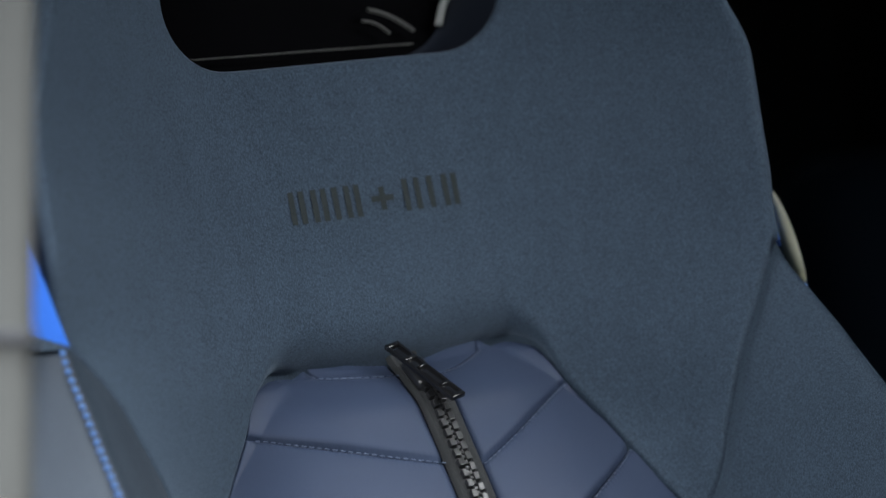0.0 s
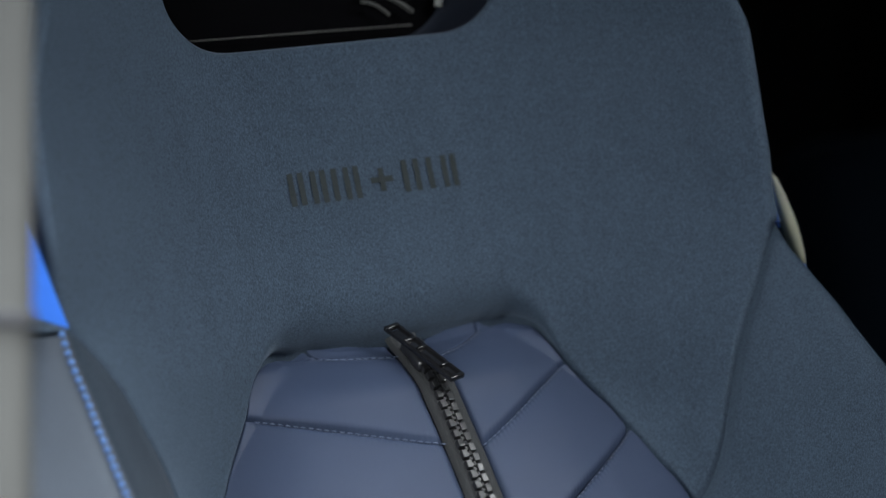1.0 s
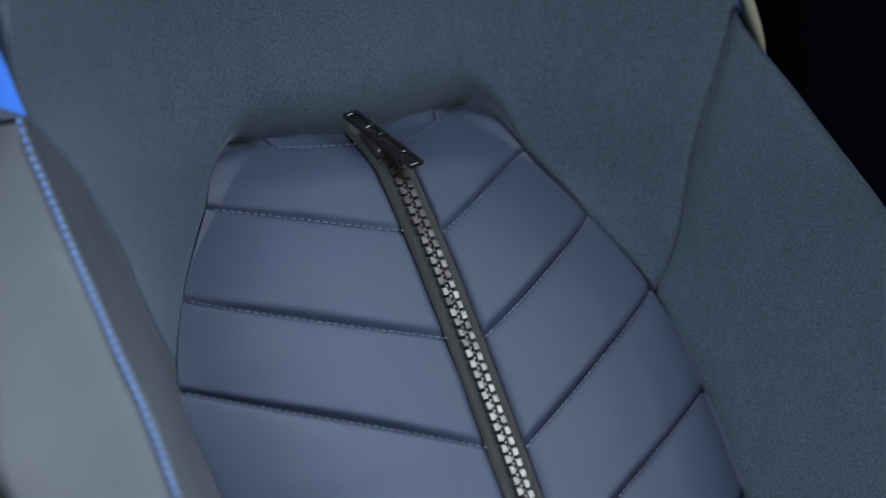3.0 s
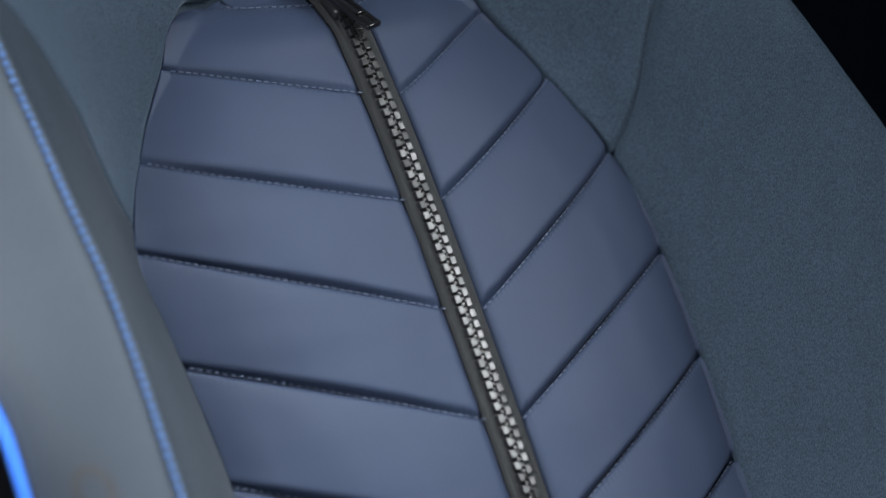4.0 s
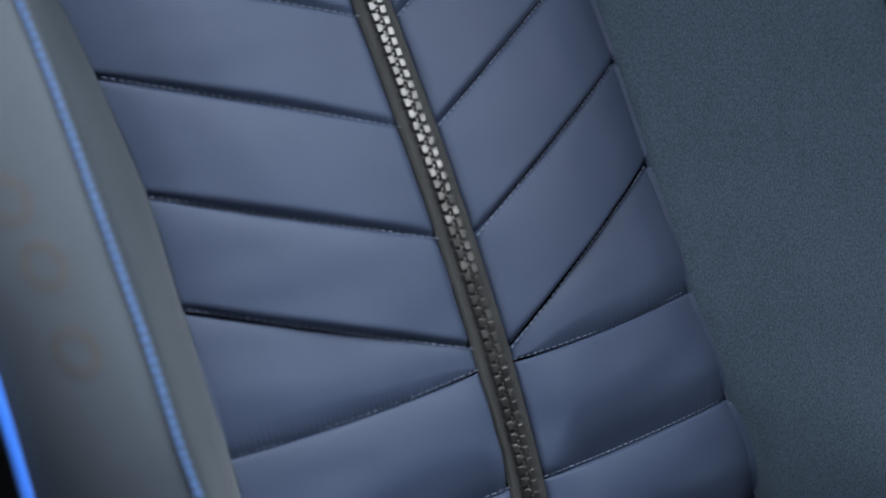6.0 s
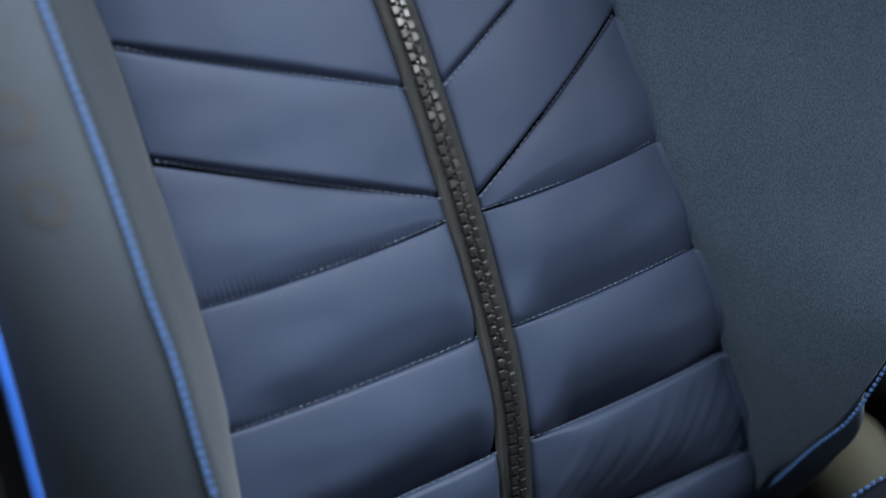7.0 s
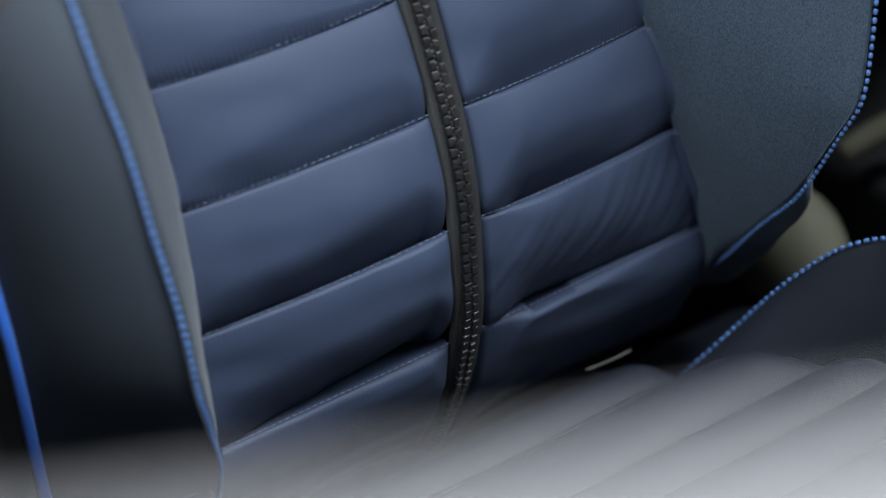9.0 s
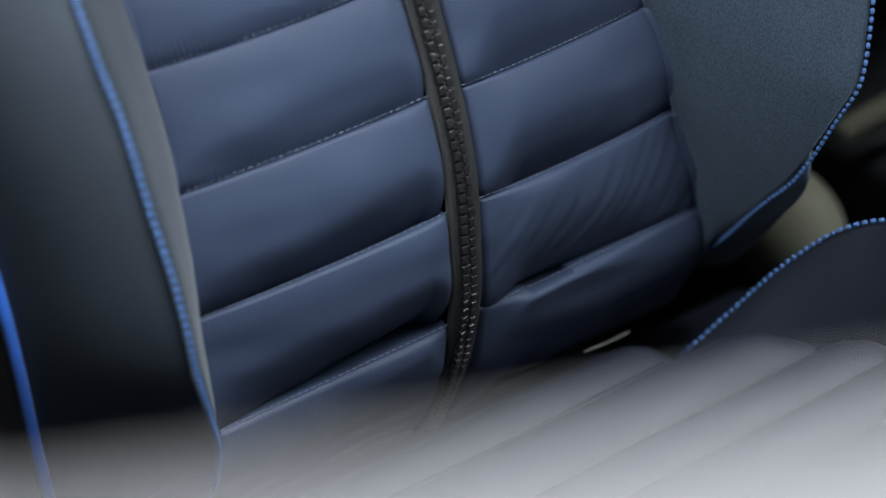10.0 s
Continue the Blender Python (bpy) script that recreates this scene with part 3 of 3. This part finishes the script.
# foam core and rear shell
def core(u, v):
    z = lerp(-0.44, 0.46, v)
    x = lerp(-1, 1, u) * (min(CREST_X[-1](z), CREST_X[1](z)) + 0.01)
    return Vector((x, PROFILE(z) + 0.035 + (0.03 if abs(x) > 0.1 else 0), z + UP))


cbm = grid(core, 12, 30)
geo = bmesh.ops.extrude_face_region(cbm, geom=cbm.faces[:])
bmesh.ops.translate(cbm, vec=(0, 0.10, 0), verts=[g for g in geo["geom"] if isinstance(g, bmesh.types.BMVert)])
part("back_shell", cbm, INSERT, seat, "black plastic rear shell")

# -- seat cushion --
SLOPE = 0.25


def cush_z(y):
    return -0.42 + SLOPE * (-0.08 - y) - 0.022 * sstep(-0.075, -0.03, y)


SEAMS = [0.03, -0.088, -0.104, -0.163, -0.206, -0.256, -0.312, -0.368, -0.424, -0.48]


def cush_w(y):
    return spline([(-0.50, 0.20), (-0.2, 0.182), (-0.16, 0.168), (-0.088, 0.121), (0.03, 0.12)])(y)


part("cushion_base", box(0.56, 0.56, 0.14, 0.03, pose(0, -0.24, -0.485 + UP, -14, 0, 0)), SMOOTH, seat, "dark cushion frame cover")
for a, b in zip(SEAMS, SEAMS[1:]):
    def fn(u, v):
        y = lerp(a, b, v)
        x = lerp(-1, 1, u) * cush_w(y)
        w = v ** 0.9
        e = min(1, (0.5 - abs(u - 0.5)) / 0.06) ** 0.5
        h = 0.021 * min(1.0, (a - b) / 0.056) * max(4 * w * (1 - w), 0) ** 0.9 * e - 0.0010 * math.exp(-(min(v, 1 - v) / 0.10) ** 2) + 0.0015 * noise.noise(Vector((x * 15, y * 40, 2)))
        return Vector((x, y, cush_z(y) + h + UP))
    part("cushion_pad", grid(fn, 40, 16), CUSHION, seat)

for side in (-1, 1):
    def ridge(t):
        y = lerp(-0.075, -0.50, t)
        z = spline([(-0.50, -0.270), (-0.167, -0.333), (-0.149, -0.340), (-0.122, -0.364), (-0.095, -0.398), (-0.075, -0.430)])(y)
        x = spline([(-0.50, 0.235), (-0.167, 0.200), (-0.149, 0.190), (-0.122, 0.174), (-0.095, 0.156), (-0.075, 0.128)])(y)
        return Vector((side * x, y, z + UP))

    def fn(u, v):
        t = v ** 1.6
        r = ridge(t)
        y = r.y
        if u < 0.5:
            s = u / 0.5
            x0 = side * cush_w(y)
            p = Vector((x0, y, cush_z(y) - 0.004 + UP)).lerp(r, s)
            p.z += 0.012 * math.sin(math.pi * s) * t
            return p
        s = (u - 0.5) / 0.5
        return r + Vector((side * 0.05 * math.sin(s * math.pi / 2), 0.01 * s, -0.14 * (1 - math.cos(s * math.pi / 2)) - 0.02 * s))
    part("cushion_bolster", grid(fn, 28, 60), SMOOTH, seat, "dark blue-grey leatherette cushion bolster")
    stitch_line("blue_stitching", [ridge((i / 120) ** 1.6) + Vector((0, -0.0005, 0.001)) for i in range(121)], 0.0032, 0.0015, 0.0014 if side > 0 else 0.0009, THREAD, seat)
    # hinge cover beside the backrest foot
    if side < 0:
        continue
    bm = bmesh.new()
    bmesh.ops.create_uvsphere(bm, u_segments=32, v_segments=18, radius=1)
    bmesh.ops.transform(bm, matrix=pose(side * 0.315, 0.047, -0.474 + UP) @ Matrix.Diagonal((0.03, 0.047, 0.047, 1)), verts=bm.verts)
    part("hinge_cover", bm, BEIGE, seat, "beige rounded hinge cover")

# metal bar in the gap above the cushion
part("anchor_bar", tube([Vector((lerp(0.071, 0.101, i / 10), -0.072 - 0.001 * math.sin(math.pi * i / 10), lerp(-0.398, -0.399, i / 10) + UP)) for i in range(11)], 0.0007, 8), WEB, seat, "dull metal anchor bar")

# ---- car interior ----
def slab(name, lo, hi, mat, label, bevel=0.006):
    c = [(a + b) / 2 for a, b in zip(lo, hi)]
    ob = part(name, box(*[b - a for a, b in zip(lo, hi)], bevel, Matrix.Translation(c)), mat, smooth=False)
    tagged(ob, label, "car interior", kind="structure")
    return ob


slab("floor", (-0.70, -1.74, -0.03), (1.38, 1.46, 0.002), CABIN, "dark carpeted car floor")
# unseen slabs, added to keep sun off the backrest's top and tunnel side
roof = part("shading_ceiling", joined([box(1.95, 1.67, 0.04, 0.006, Matrix.Translation((0.355, 0.595, 1.55))), box(1.21, 0.36, 0.038, 0.006, Matrix.Translation((0.725, -0.42, 1.55)))]), CABIN, smooth=False)
tagged(roof, "unseen dark roof slabs added to shade the upper backrest", "car interior", kind="structure")
slab("wall_rear", (-0.66, 1.40, 0.0), (1.36, 1.44, 1.58), CABIN, "dark rear bulkhead")
slab("wall_far_side", (1.30, -1.72, 0.0), (1.36, 1.42, 1.58), CABIN, "dark trim of the opposite side")
slab("dashboard", (-0.62, -1.70, 0.0), (1.30, -1.35, 1.05), CABIN, "dark dashboard below the windscreen", 0.03)
slab("door_1", (-0.66, -1.70, 0.0), (-0.62, 1.40, 0.88), CABIN, "dark door below the open side window", 0.01)
# added out of view to keep side light off the lower flank
slab("flank_light_block", (-0.63, -0.42, 0.30), (-0.335, 0.25, 0.775), CABIN, "unseen dark block added to shade the lower bolster flank", 0.02)
slab("wall_side", (-0.66, 0.25, 0.88), (-0.62, 1.40, 1.56), CABIN, "dark rear side trim", 0.004)

# seat rails down to the floor
for x in (-0.17, 0.17):
    part("seat_rail", box(0.05, 0.46, 0.27, 0.008, Matrix.Translation((x, -0.20, 0.135))), GLOSS, seat, "black seat rail")

# seat belt that hangs beside the backrest
belt = tagged(new("seat_belt"), "light grey seat belt hanging straight beside the backrest", "seat belt")
B0, B1 = Vector((-0.2420, -0.1508, 0.3140 + UP)), Vector((-0.2740, -0.1478, 0.0865 + UP))
BD = (B0 - B1).normalized()
BR = Vector((0.885, -0.445, -0.135))
BR = (BR - BD * BR.dot(BD)).normalized()
BN = BR.cross(BD)


def webbing(u, v):
    p = B1 + BD * lerp(-0.845, 0.46, v) + BR * lerp(-0.047, 0, u)
    d = max(lerp(0.845, -0.46, v) - 0.06, 0)  # below the seat's shoulder it runs back to its anchor on the sill
    return p + Vector((-0.25, 0.62, 0)) * d ** 1.3 + BN * (0.0012 * math.cos(math.pi * (u - 0.5)))


wb = grid(webbing, 8, 60)
geo = bmesh.ops.extrude_face_region(wb, geom=wb.faces[:])
bmesh.ops.translate(wb, vec=BN * -0.0014, verts=[g for g in geo["geom"] if isinstance(g, bmesh.types.BMVert)])
part("webbing", wb, WEB, belt)
part("stop_bar", box(0.050, 0.007, 0.006, 0.0015, Matrix.Translation(B1 + BD * 0.113 - BR * 0.0235) @ Matrix((BR, BN, BD)).transposed().to_4x4()), CABIN, belt, "dark stop on the belt")

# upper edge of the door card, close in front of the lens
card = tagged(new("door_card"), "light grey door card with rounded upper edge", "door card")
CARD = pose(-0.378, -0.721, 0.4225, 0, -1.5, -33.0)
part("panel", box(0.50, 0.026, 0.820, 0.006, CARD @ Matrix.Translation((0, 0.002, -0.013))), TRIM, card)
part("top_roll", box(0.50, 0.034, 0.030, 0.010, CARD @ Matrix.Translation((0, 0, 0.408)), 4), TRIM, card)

# bench in the dark behind
bench = tagged(new("rear_seat"), "dark suede rear seat deep in the shaded cabin", "rear seat")
part("backrest", box(0.50, 0.14, 0.72, 0.05, Matrix.Translation((0.95, 0.72, 0.62)), 4), SUEDE, bench)
part("cushion", box(0.52, 0.50, 0.26, 0.05, Matrix.Translation((0.95, 0.50, 0.13)), 4), CABIN, bench)

# pale trim seen past the seat's flank
def pale_cover(p, q, w):
    bm = bmesh.new()
    bmesh.ops.create_uvsphere(bm, u_segments=24, v_segments=14, radius=1)
    d = (q - p)
    m = Matrix.Translation((p + q) / 2) @ d.to_track_quat("Z", "Y").to_matrix().to_4x4() @ Matrix.Diagonal((w, w, d.length / 2, 1))
    bmesh.ops.transform(bm, matrix=m, verts=bm.verts)
    return bm


part("side_cover", pale_cover(Vector((0.201, 0.056, 0.212 + UP)), Vector((0.2095, 0.049, 0.160 + UP)), 0.0042), BEIGE, seat, "beige plastic side cover")

# rounded pale trim of the tunnel, seen in the shade past the seat's foot
tunnel = tagged(new("centre_console"), "dark centre console with rounded dull beige trim strip", "centre console")
part("body", box(0.16, 0.70, 0.30, 0.02, Matrix.Translation((0.47, -0.02, 0.152)), 3), CABIN, tunnel)
part("trim_strip", tube([Vector((lerp(0.366, 0.426, t / 16), lerp(0.050, 0.014, t / 16), 0.326 + 0.024 * math.sin(math.pi / 2 * t / 16))) for t in range(17)], 0.008, 10), BEIGE, tunnel, "dull beige trim strip")
